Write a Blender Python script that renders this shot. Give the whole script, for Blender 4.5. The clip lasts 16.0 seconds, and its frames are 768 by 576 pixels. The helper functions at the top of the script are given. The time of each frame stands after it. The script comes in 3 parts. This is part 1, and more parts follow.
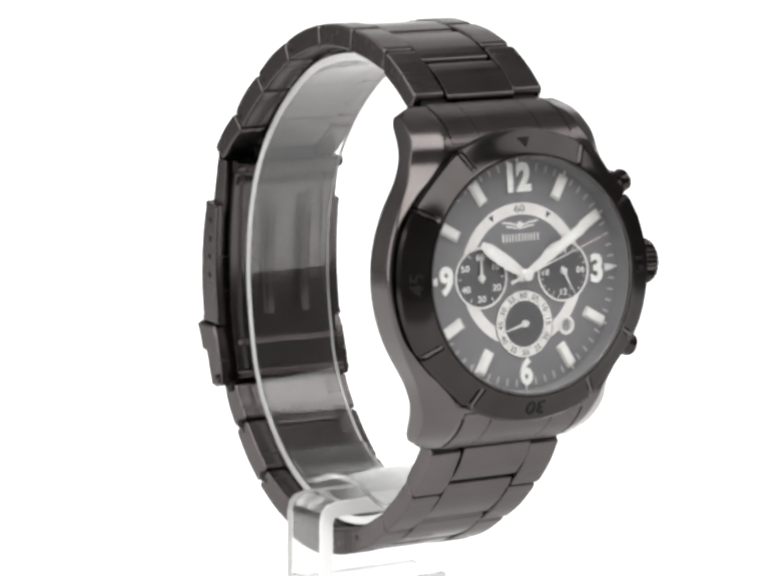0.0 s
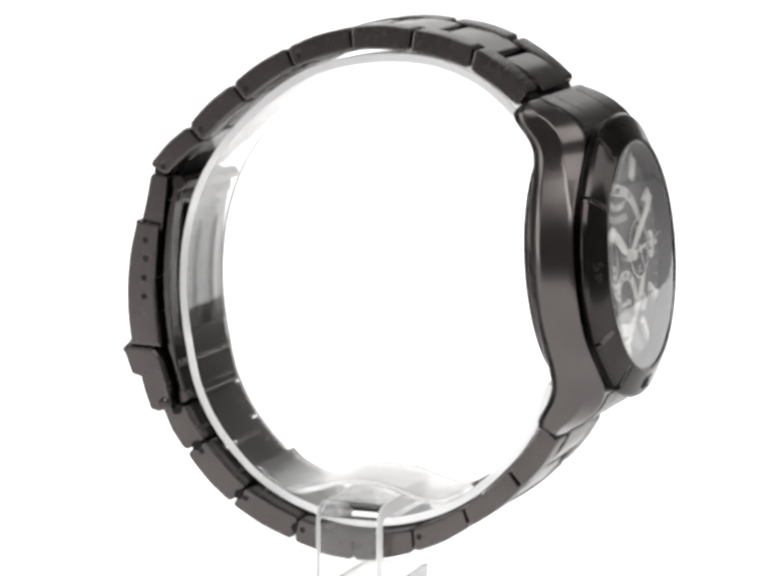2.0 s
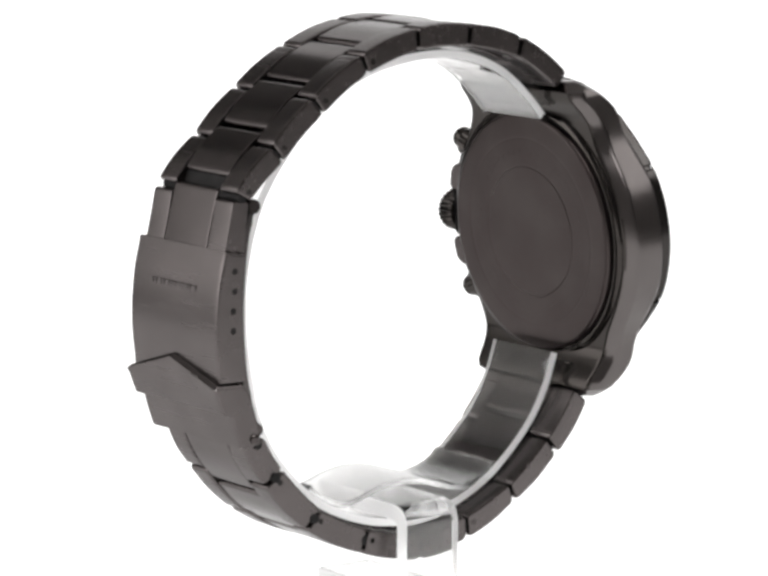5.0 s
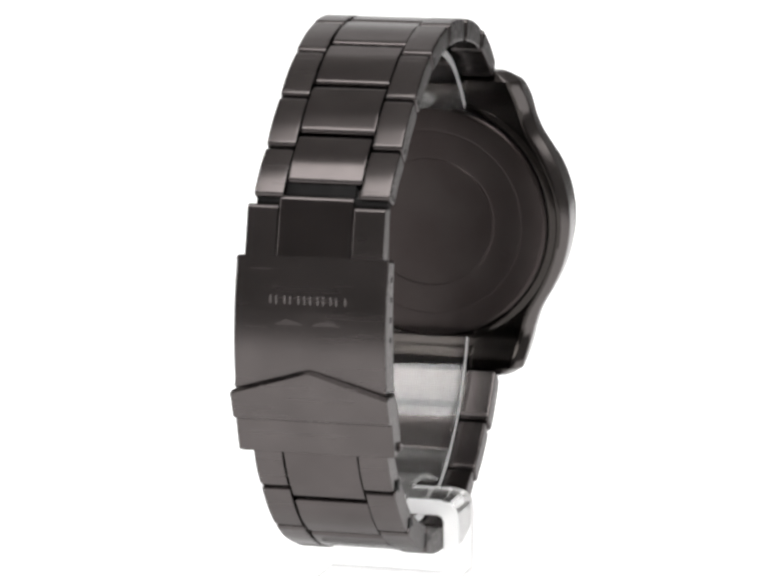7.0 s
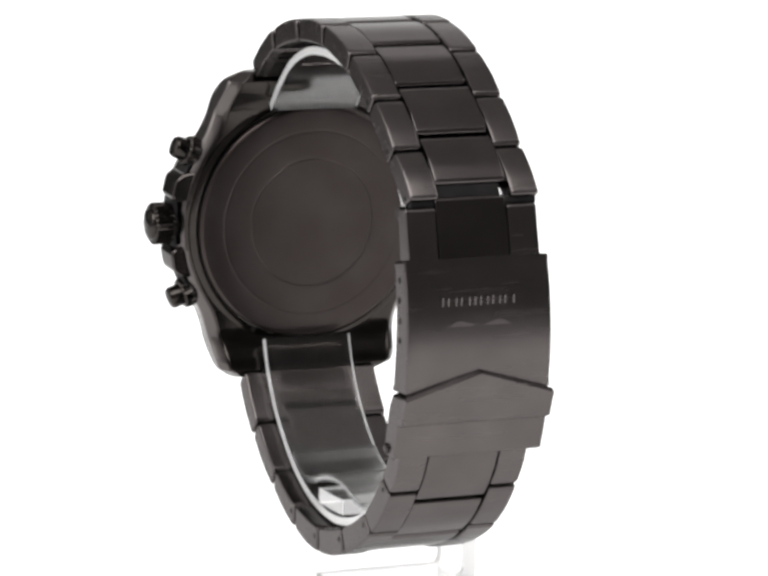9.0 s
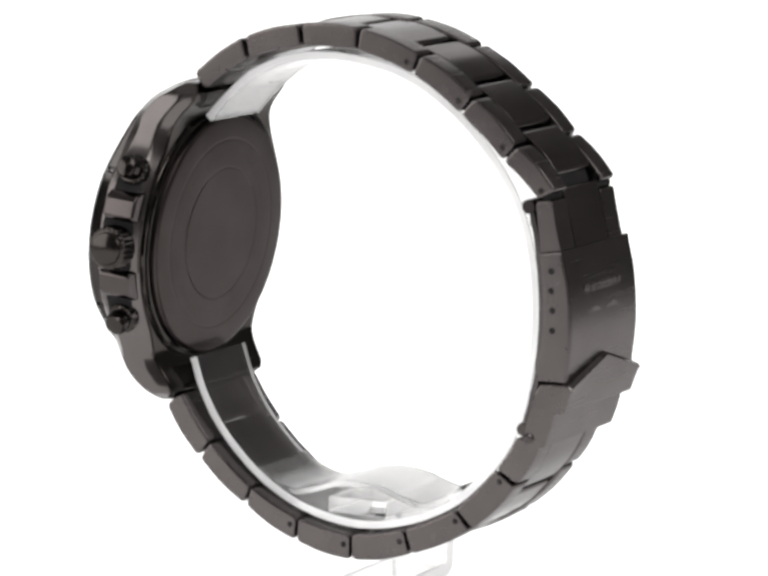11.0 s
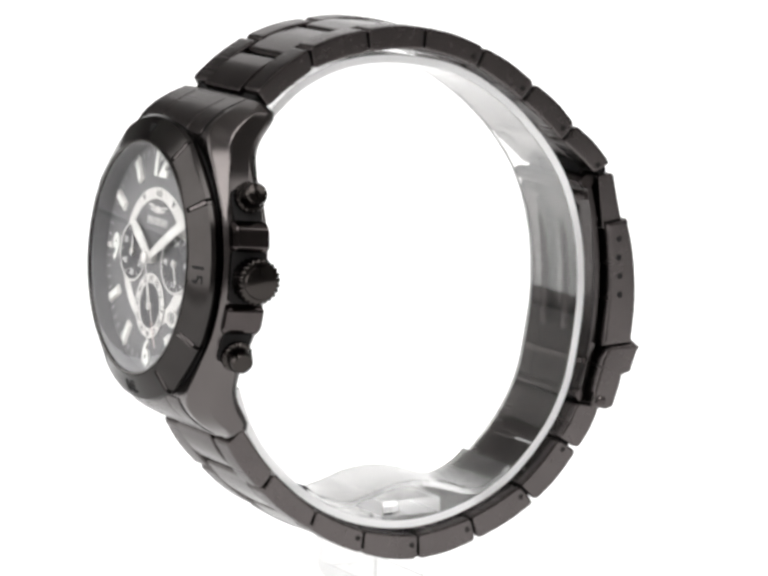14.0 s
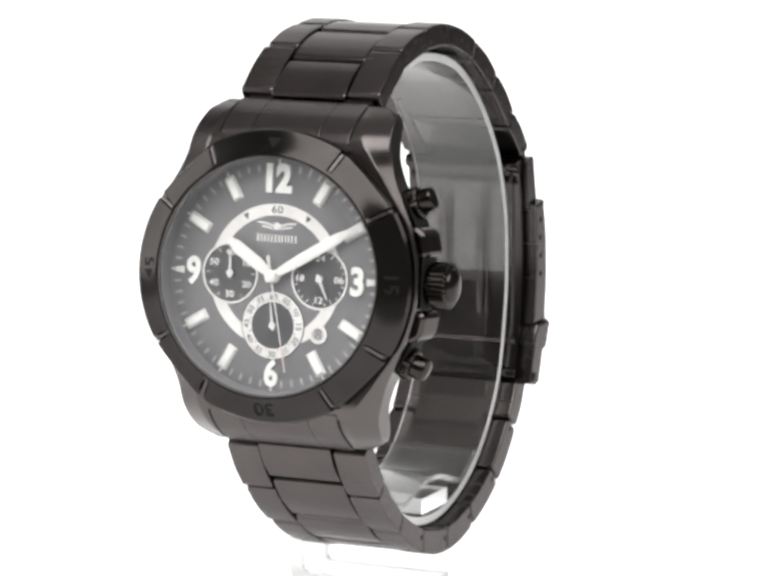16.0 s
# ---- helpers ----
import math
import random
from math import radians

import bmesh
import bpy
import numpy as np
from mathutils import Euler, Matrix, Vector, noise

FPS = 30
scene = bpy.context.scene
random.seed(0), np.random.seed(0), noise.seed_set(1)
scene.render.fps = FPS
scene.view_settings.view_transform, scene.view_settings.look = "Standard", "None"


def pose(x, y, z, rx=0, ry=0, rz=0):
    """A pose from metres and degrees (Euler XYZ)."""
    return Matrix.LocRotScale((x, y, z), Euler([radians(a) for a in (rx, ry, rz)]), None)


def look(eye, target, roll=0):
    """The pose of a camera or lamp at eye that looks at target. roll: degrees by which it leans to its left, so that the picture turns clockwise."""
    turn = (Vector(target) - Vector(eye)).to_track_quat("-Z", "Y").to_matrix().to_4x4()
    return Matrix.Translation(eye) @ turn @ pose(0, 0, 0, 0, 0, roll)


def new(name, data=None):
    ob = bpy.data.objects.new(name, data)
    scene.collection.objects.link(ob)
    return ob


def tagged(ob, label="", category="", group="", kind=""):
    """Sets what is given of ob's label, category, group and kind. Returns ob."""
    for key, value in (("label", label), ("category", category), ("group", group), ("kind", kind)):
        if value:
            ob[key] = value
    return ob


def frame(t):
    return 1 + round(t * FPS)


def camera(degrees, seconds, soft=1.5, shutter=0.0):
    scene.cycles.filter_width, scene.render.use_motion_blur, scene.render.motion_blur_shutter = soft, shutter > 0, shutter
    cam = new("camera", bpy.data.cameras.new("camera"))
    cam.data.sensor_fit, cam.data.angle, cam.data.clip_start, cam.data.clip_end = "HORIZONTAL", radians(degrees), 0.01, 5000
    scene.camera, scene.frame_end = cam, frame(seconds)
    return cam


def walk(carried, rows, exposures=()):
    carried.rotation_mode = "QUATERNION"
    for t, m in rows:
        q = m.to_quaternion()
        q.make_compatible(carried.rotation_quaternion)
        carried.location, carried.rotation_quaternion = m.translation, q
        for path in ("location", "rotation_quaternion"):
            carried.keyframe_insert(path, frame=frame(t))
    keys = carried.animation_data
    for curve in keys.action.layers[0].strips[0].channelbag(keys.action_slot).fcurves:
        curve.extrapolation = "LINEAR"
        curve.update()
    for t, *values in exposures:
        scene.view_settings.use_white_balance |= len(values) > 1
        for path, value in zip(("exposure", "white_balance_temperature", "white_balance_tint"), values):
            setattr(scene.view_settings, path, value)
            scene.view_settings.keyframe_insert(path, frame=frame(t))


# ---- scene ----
# ---- camera: stands still before a turntable ----
MM = 0.001
AXIS_Z = 0.0468            # height of the aim point on the turning axis above the table
ELEV = radians(9.023)
DIST = 0.5964
cam = camera(11.194, 16.0, soft=3.4)
EYE = (0.000226, -DIST * math.cos(ELEV), AXIS_Z + DIST * math.sin(ELEV))
AIM = (0.000226, 0.0, AXIS_Z)
walk(cam, [(0.0, look(EYE, AIM, 0.29)), (16.0, look(EYE, AIM, 0.29))])

TURN_START, TURN_RATE = 31.7, 19.033          # degrees, degrees per second


# ---- world and lamps: a white light tent ----
world = bpy.data.worlds.new("studio")
scene.world = world
world.use_nodes = True
world.node_tree.nodes["Background"].inputs[0].default_value = (1.0, 0.99, 0.98, 1)
world.node_tree.nodes["Background"].inputs[1].default_value = 0.10


def softbox(name, eye, target, sx, sy, watts, colour=(1, 0.99, 0.985)):
    data = bpy.data.lights.new(name, "AREA")
    data.shape, data.size, data.size_y, data.energy, data.color = "RECTANGLE", sx, sy, watts, colour
    ob = new(name, data)
    ob.matrix_world = look(eye, target)
    return ob


softbox("softbox_top", (0.0, -0.45, 0.74), (0, 0, 0.05), 0.9, 0.6, 7.7)
softbox("softbox_left", (-0.78, -0.12, 0.24), (0, -0.03, 0.05), 0.70, 0.6, 3.7)
softbox("softbox_right", (0.70, 0.0, 0.58), (0, 0, 0.05), 0.6, 0.42, 2.0)


# ---- materials ----
def material(name):
    m = bpy.data.materials.new(name)
    m.use_nodes = True
    nt = m.node_tree
    return m, nt, nt.nodes["Principled BSDF"]


def ramp(nt, source, a, b, lo=0.3, hi=0.7):
    r = nt.nodes.new("ShaderNodeValToRGB")
    r.color_ramp.elements[0].position, r.color_ramp.elements[1].position = lo, hi
    r.color_ramp.elements[0].color, r.color_ramp.elements[1].color = (*a, 1), (*b, 1)
    nt.links.new(source, r.inputs[0])
    return r.outputs[0]


def noise_at(nt, scale, stretch=(1, 1, 1), detail=3.0):
    tc, mp, nz = (nt.nodes.new(k) for k in ("ShaderNodeTexCoord", "ShaderNodeMapping", "ShaderNodeTexNoise"))
    mp.inputs["Scale"].default_value = stretch
    nz.inputs["Scale"].default_value, nz.inputs["Detail"].default_value = scale, detail
    nt.links.new(tc.outputs["Object"], mp.inputs[0])
    nt.links.new(mp.outputs[0], nz.inputs["Vector"])
    return nz.outputs["Fac"]


def to_range(nt, source, lo, hi):
    mr = nt.nodes.new("ShaderNodeMapRange")
    mr.inputs[3].default_value, mr.inputs[4].default_value = lo, hi
    nt.links.new(source, mr.inputs[0])
    return mr.outputs[0]


def metal(name, dark, light, r0, r1, stretch=(1, 1, 1), bump=0.06, scale=900.0, edge=0.7):
    """Coated steel with a fine brushed grain and slow blotches in its gloss."""
    m, nt, p = material(name)
    p.inputs["Metallic"].default_value = 1.0
    p.inputs["Specular Tint"].default_value = (edge, edge, edge, 1)
    grain = noise_at(nt, scale, stretch, 4.0)
    slow = noise_at(nt, 130.0)
    nt.links.new(ramp(nt, slow, dark, light), p.inputs["Base Color"])
    nt.links.new(to_range(nt, grain, r0, r1), p.inputs["Roughness"])
    b = nt.nodes.new("ShaderNodeBump")
    b.inputs["Strength"].default_value, b.inputs["Distance"].default_value = bump, 0.0001
    nt.links.new(grain, b.inputs["Height"])
    nt.links.new(b.outputs[0], p.inputs["Normal"])
    return m


def paint(name, a, b, rough, scale=300.0, metallic=0.0, gloss=0.5):
    m, nt, p = material(name)
    p.inputs["Specular IOR Level"].default_value = gloss
    p.inputs["Metallic"].default_value = metallic
    nt.links.new(ramp(nt, noise_at(nt, scale), a, b), p.inputs["Base Color"])
    nt.links.new(to_range(nt, noise_at(nt, scale * 5), rough * 0.85, rough * 1.15), p.inputs["Roughness"])
    return m


def clear(name, ior, tint, rough):
    m, nt, p = material(name)
    p.inputs["Base Color"].default_value = (*tint, 1)
    p.inputs["Transmission Weight"].default_value = 1.0
    p.inputs["IOR"].default_value = ior
    p.inputs["Roughness"].default_value = 0.0
    if rough:
        nt.links.new(to_range(nt, noise_at(nt, 60.0), rough, rough + 0.02), p.inputs["Roughness"])
    return m


STEEL = metal("brushed_gunmetal", (0.0869, 0.0779, 0.0765), (0.1052, 0.0940, 0.0926), 0.21, 0.31, (0.06, 1, 1), bump=0.03)
STEEL_CENTRE = metal("satin_gunmetal_centre", (0.0828, 0.0738, 0.0725), (0.0994, 0.0883, 0.0869), 0.14, 0.22, (0.06, 1, 1), bump=0.03)
STEEL_CASE = metal("brushed_gunmetal_case", (0.0895, 0.0810, 0.0793), (0.1065, 0.0968, 0.0944), 0.17, 0.25, (1, 0.06, 1), bump=0.015, edge=1.0)
POLISHED = metal("polished_gunmetal", (0.0552, 0.0480, 0.0468), (0.0684, 0.0600, 0.0588), 0.10, 0.16, bump=0.01)
BEZEL = metal("black_plated_bezel", (0.0333, 0.0305, 0.0293), (0.0425, 0.0397, 0.0385), 0.12, 0.18, bump=0.01)
CASEBACK = metal("satin_caseback", (0.0404, 0.0327, 0.0319), (0.0497, 0.0420, 0.0407), 0.30, 0.38, (0.2, 1, 1))
INSIDE = metal("inner_blade_steel", (0.0660, 0.0600, 0.0588), (0.0840, 0.0768, 0.0756), 0.12, 0.20, (0.3, 1, 1), bump=0.03, edge=1.0)
# black puts shade into pockets and holes; also colours joints and bezel numerals
RECESS = paint("black_recess", (0.010, 0.010, 0.010), (0.016, 0.015, 0.015), 0.6, gloss=0.08)
HOLE_SHADE = paint("hole_shade_dark", (0.018, 0.017, 0.016), (0.026, 0.024, 0.023), 0.5, gloss=0.12)
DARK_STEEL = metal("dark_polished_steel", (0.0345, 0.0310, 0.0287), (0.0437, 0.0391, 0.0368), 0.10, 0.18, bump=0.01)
RIM = metal("pale_polished_rim", (0.30, 0.29, 0.28), (0.36, 0.35, 0.34), 0.18, 0.26, bump=0.01)
DIAL = paint("anthracite_dial", (0.165, 0.164, 0.170), (0.185, 0.184, 0.190), 0.5, 500, gloss=0.2)
SUBDIAL = paint("black_subdial", (0.082, 0.082, 0.086), (0.096, 0.096, 0.100), 0.45, 500, gloss=0.2)
SILVER = paint("silver_print", (0.62, 0.61, 0.59), (0.74, 0.73, 0.71), 0.35, 400)
LUME = paint("pale_lume", (0.72, 0.73, 0.70), (0.80, 0.81, 0.78), 0.5, 700)
PRINT_WHITE = paint("white_print", (0.66, 0.66, 0.65), (0.76, 0.76, 0.75), 0.45, 400)
PRINT_GREY = paint("grey_print", (0.36, 0.36, 0.36), (0.46, 0.46, 0.46), 0.45, 400)
POINTER = paint("bright_pointer_steel", (0.70, 0.69, 0.67), (0.78, 0.77, 0.75), 0.3, metallic=0.3)
DATE_GREY = paint("date_disc_grey", (0.40, 0.40, 0.39), (0.46, 0.46, 0.45), 0.5)
RED = paint("red_print", (0.58, 0.44, 0.41), (0.64, 0.50, 0.47), 0.45)
CRYSTAL = clear("watch_crystal", 1.42, (1, 1, 1), 0.0)
ACRYLIC = clear("clear_acrylic", 1.49, (0.93, 0.93, 0.925), 0.0)
ACRYLIC.node_tree.nodes["Principled BSDF"].inputs["Specular IOR Level"].default_value = 0.3
BRACKET = clear("clear_acrylic_strip", 1.49, (0.85, 0.85, 0.845), 0.0)
HAZY = clear("hazy_acrylic", 1.49, (0.76, 0.76, 0.755), 0.2)

FROSTED = clear("frosted_acrylic_edge", 1.49, (0.95, 0.95, 0.95), 0.35)
FROSTED.node_tree.nodes["Principled BSDF"].inputs["Transmission Weight"].default_value = 0.45


# the sweep emits its own white, standing in for light that falls on it
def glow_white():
    m, nt, p = material("glowing_white_sweep")
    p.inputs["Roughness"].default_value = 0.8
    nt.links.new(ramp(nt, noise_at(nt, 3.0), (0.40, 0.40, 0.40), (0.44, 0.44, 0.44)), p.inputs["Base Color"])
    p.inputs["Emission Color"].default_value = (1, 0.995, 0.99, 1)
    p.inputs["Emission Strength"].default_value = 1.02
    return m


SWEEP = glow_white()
TENT = paint("white_tent_cloth", (0.74, 0.73, 0.72), (0.80, 0.79, 0.78), 0.9, 8)
DARK_WALL = paint("unseen_grey_surround", (0.28, 0.27, 0.265), (0.33, 0.32, 0.315), 0.9, 6)


# ---- mesh helpers: shapes are given in millimetres ----
def part(name, bm, mat, parent=None, label="", smooth=35):
    bmesh.ops.recalc_face_normals(bm, faces=bm.faces)
    # corner normals weighted by area, so that broad faces stay flat beside their bevels
    normals = []
    if smooth:
        limit = math.cos(radians(smooth))
        weighted = {f: f.normal * f.calc_area() for f in bm.faces}
        for f in bm.faces:
            for loop in f.loops:
                n = Vector()
                for g in loop.vert.link_faces:
                    if g.normal.dot(f.normal) > limit:
                        n += weighted[g]
                normals.append(n.normalized() if n.length > 0 else f.normal.copy())
    for v in bm.verts:
        v.co *= MM
    me = bpy.data.meshes.new(name)
    bm.to_mesh(me)
    bm.free()
    me.materials.append(mat)
    if smooth:
        for poly in me.polygons:
            poly.use_smooth = True
        me.normals_split_custom_set(normals)
    ob = new(name, me)
    ob.parent = parent
    if label:
        tagged(ob, label)
    return ob


def moved(bm, m):
    bmesh.ops.transform(bm, matrix=m, verts=bm.verts)
    return bm


def rounded(corners, radius, seg=3):
    """A closed outline with its corners rounded."""
    out, n = [], len(corners)
    for i in range(n):
        a, b, c = (np.array(corners[(i + k) % n], float) for k in (-1, 0, 1))
        r = radius[i] if isinstance(radius, (list, tuple)) else radius
        la, lc = np.linalg.norm(a - b), np.linalg.norm(c - b)
        r = min(r, la * 0.45, lc * 0.45)
        p, q = b + (a - b) / la * r, b + (c - b) / lc * r
        for k in range(seg + 1):
            t = k / seg
            out.append((1 - t) ** 2 * p + 2 * t * (1 - t) * b + t * t * q)
    return out


def inset(outline, d):
    """The outline moved inwards by d."""
    pts = np.array(outline)
    prev, nxt = np.roll(pts, 1, 0), np.roll(pts, -1, 0)
    tan = nxt - prev
    nor = np.stack([-tan[:, 1], tan[:, 0]], 1)
    nor /= np.linalg.norm(nor, axis=1, keepdims=True) + 1e-9
    area = np.sum(pts[:, 0] * nxt[:, 1] - nxt[:, 0] * pts[:, 1])
    return pts + nor * d * (1 if area > 0 else -1)


def loft(sections, axis="x"):
    """Closed outlines (a, b) at stations along an axis, capped. axis x: (y, z); y: (x, z); z: (x, y)."""
    bm = bmesh.new()
    rings = []
    for s, outline in sections:
        place = {"x": lambda p: (s, p[0], p[1]), "y": lambda p: (p[0], s, p[1]), "z": lambda p: (p[0], p[1], s)}[axis]
        rings.append([bm.verts.new(place(p)) for p in outline])
    for a, b in zip(rings, rings[1:]):
        for i in range(len(a)):
            j = (i + 1) % len(a)
            bm.faces.new((a[i], a[j], b[j], b[i]))
    bm.faces.new(rings[0])
    bm.faces.new(rings[-1])
    return bm


def prism(outline, s1, s2, bevel=0.3, axis="x"):
    small = inset(outline, bevel)
    mid = inset(outline, bevel * 0.3)
    return loft([(s1, small), (s1 + bevel * 0.3, mid), (s1 + bevel, outline), (s2 - bevel, outline), (s2 - bevel * 0.3, mid), (s2, small)], axis)


def turned(profile, steps=96, radial=None, closed=False):
    """A profile of (radius, height) spun about z. radial(angle, r, h) may alter the radius and height."""
    bm = bmesh.new()
    rings = []
    for k in range(steps):
        a = 2 * math.pi * k / steps
        ring = []
        for r, h in profile:
            rr, hh = radial(a, r, h) if radial else (r, h)
            ring.append(bm.verts.new((rr * math.cos(a), rr * math.sin(a), hh)))
        rings.append(ring)
    n = len(profile)
    for k in range(steps):
        a, b = rings[k], rings[(k + 1) % steps]
        for i in range(n if closed else n - 1):
            j = (i + 1) % n
            if profile[i][0] < 1e-6 and profile[j][0] < 1e-6:
                continue
            bm.faces.new((a[i], a[j], b[j], b[i]))
    bmesh.ops.remove_doubles(bm, verts=bm.verts, dist=1e-5)
    return bm


def disc(r, h0, h1, steps=64, bevel=0.0):
    b = bevel
    return turned([(0, h0), (r, h0), (r, h1 - b), (r - b, h1), (0, h1)] if b else [(0, h0), (r, h0), (r, h1), (0, h1)], steps)


def annulus(r0, r1, h0, h1, steps=96):
    return turned([(r0, h0), (r1, h0), (r1, h1), (r0, h1)], steps, closed=True)


def lettering(text, size, depth, wide=1.0, bold=0.0):
    """A bmesh of the characters, centred on the origin, of that height."""
    cu = bpy.data.curves.new("lettering", "FONT")
    cu.body, cu.align_x, cu.align_y, cu.extrude, cu.offset = text, "CENTER", "CENTER", 0.05, bold
    cu.resolution_u = 4
    ob = bpy.data.objects.new("lettering", cu)
    scene.collection.objects.link(ob)
    bpy.context.view_layer.update()
    me = bpy.data.meshes.new_from_object(ob.evaluated_get(bpy.context.evaluated_depsgraph_get()))
    bm = bmesh.new()
    bm.from_mesh(me)
    bpy.data.objects.remove(ob)
    bpy.data.curves.remove(cu)
    bpy.data.meshes.remove(me)
    lo = Vector([min(v.co[i] for v in bm.verts) for i in range(3)])
    hi = Vector([max(v.co[i] for v in bm.verts) for i in range(3)])
    s = size / (hi.y - lo.y)
    for v in bm.verts:
        v.co = Vector(((v.co.x - (lo.x + hi.x) / 2) * s * wide, (v.co.y - (lo.y + hi.y) / 2) * s, (v.co.z - lo.z) / (hi.z - lo.z) * depth))
    return bm


def bar(w, h, d, bevel=0.1):
    o = rounded([(-w / 2, -h / 2), (w / 2, -h / 2), (w / 2, h / 2), (-w / 2, h / 2)], min(w, h) * 0.12, 2)
    return loft([(0, o), (d - bevel, o), (d, inset(o, bevel))], "z")


def joined(pieces):
    """Several small bmeshes as one."""
    out = bmesh.new()
    for bm in pieces:
        me = bpy.data.meshes.new("piece")
        bm.to_mesh(me)
        bm.free()
        out.from_mesh(me)
        bpy.data.meshes.remove(me)
    return out


def smooth_path(points, per=6):
    """A smooth curve through the points."""
    p = [np.array(q, float) for q in points]
    p = [2 * p[0] - p[1]] + p + [2 * p[-1] - p[-2]]
    out = []
    for i in range(1, len(p) - 2):
        a, b, c, d = p[i - 1:i + 3]
        for k in range(per):
            t = k / per
            out.append(0.5 * (2 * b + (c - a) * t + (2 * a - 5 * b + 4 * c - d) * t * t + (3 * b - a - 3 * c + d) * t ** 3))
    return out + [p[-2]]


def strip_outline(path, thick):
    """A closed outline round an open path, thick across."""
    p = np.array(path)
    tan = np.gradient(p, axis=0)
    nor = np.stack([-tan[:, 1], tan[:, 0]], 1)
    nor /= np.linalg.norm(nor, axis=1, keepdims=True)
    return list(p + nor * thick / 2) + list((p - nor * thick / 2)[::-1])


# ---- the light tent ----
def build_tent():
    back = [(-240.0, 0.0), (500.0, 0.0), (640.0, 20.0), (760.0, 80.0), (840.0, 180.0), (880.0, 320.0), (890.0, 1300.0)]
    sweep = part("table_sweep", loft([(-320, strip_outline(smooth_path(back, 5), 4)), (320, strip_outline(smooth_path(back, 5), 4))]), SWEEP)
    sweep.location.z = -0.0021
    tagged(sweep, "seamless white sweep, glowing evenly by itself, under the watch stand", "backdrop", kind="structure")
    # grey floor and walls are unseen, added and toned for what metal and crystal reflect
    o = [(-1020, -915), (1020, -915), (1020, 900), (-1020, 900)]
    tagged(part("floor", loft([(-30, o), (-14, o)], "z"), DARK_WALL), "unseen grey floor added under the white sweep", "floor", kind="structure")
    for name, x, mat, label in (("wall_west", -1010, TENT, "white cloth side wall of a light tent"), ("wall_east", 1010, DARK_WALL, "unseen grey side wall added beyond the sweep, to dim reflections")):
        o = [(-900, -10), (900, -10), (900, 1300), (-900, 1300)]
        tagged(part(name, loft([(x - 8, o), (x + 8, o)]), mat), label, "wall", kind="structure")
    o = [(-1020, -915), (1020, -915), (1020, 900), (-1020, 900)]
    tagged(part("ceiling", loft([(1302, o), (1318, o)], "z"), TENT), "white cloth ceiling of a light tent", "ceiling", kind="structure")
    o = [(-1020, -10), (1020, -10), (1020, 1300), (-1020, 1300)]
    tagged(part("wall_north", loft([(908, o), (925, o)], "y"), DARK_WALL), "unseen grey wall added behind the white sweep", "wall", kind="structure")
    tagged(part("wall_south", loft([(-925, o), (-908, o)], "y"), DARK_WALL), "unseen grey wall added behind the camera, for reflections", "wall", kind="structure")


build_tent()


# ---- the wristwatch: its own space has the turning axis as z, the dial faces -y ----
watch = new("wristwatch")
tagged(watch, "black gunmetal chronograph wristwatch with steel bracelet on a clear stand", "wristwatch")
stand = new("display_stand")
tagged(stand, "clear acrylic watch stand with a bent bracket and open cuff", "display stand")

TILT = 5.4
HUB = (0.0, -38.0, 7.2)
# case space: x to three o'clock, y to twelve, z out of the dial
CASE_M = Matrix.Translation(Vector(HUB) * MM) @ pose(0, 0, 0, 90 - TILT, 0, 0)


def cased(ob):
    ob.matrix_basis = CASE_M @ ob.matrix_basis
    return ob


def clock(r, deg):
    """A point of the dial at that radius, degrees clockwise from twelve."""
    a = radians(deg)
    return r * math.sin(a), r * math.cos(a)


def spun(bm, r, deg, h, turn=None):
    x, y = clock(r, deg)
    return moved(bm, pose(x, y, h, 0, 0, -(deg if turn is None else turn)))


# -- case --
def half_width(v):
    round_ = math.sqrt(max(22.0 ** 2 - v * v, 0.01))
    lug = 14.7 + min(max(24.6 - abs(v), 0), 9.0) * 0.20 - 0.75 * max(abs(v) - 23.0, 0) ** 2
    k = 0.9
    return k * math.log(math.exp((round_ - 20) / k) + math.exp((lug - 20) / k)) + 20


def top_of(v):
    v = abs(v) + np.array([-0.7, -0.35, 0, 0.35, 0.7])
    return float(np.mean(np.interp(v, [0, 18.8, 20.2, 21.5, 22.8, 23.8, 24.5, 24.8], [-0.6, -0.6, -1.1, -2.2, -3.7, -5.3, -6.9, -7.8])))


def under(v):
    v = abs(v) + np.array([-0.9, -0.45, 0, 0.45, 0.9])
    return float(np.mean(np.interp(v, [0, 17.5, 19.5, 21.0, 22.5, 23.5, 24.4, 24.8], [-7.6, -7.8, -8.7, -9.9, -11.0, -11.1, -10.2, -8.9])))


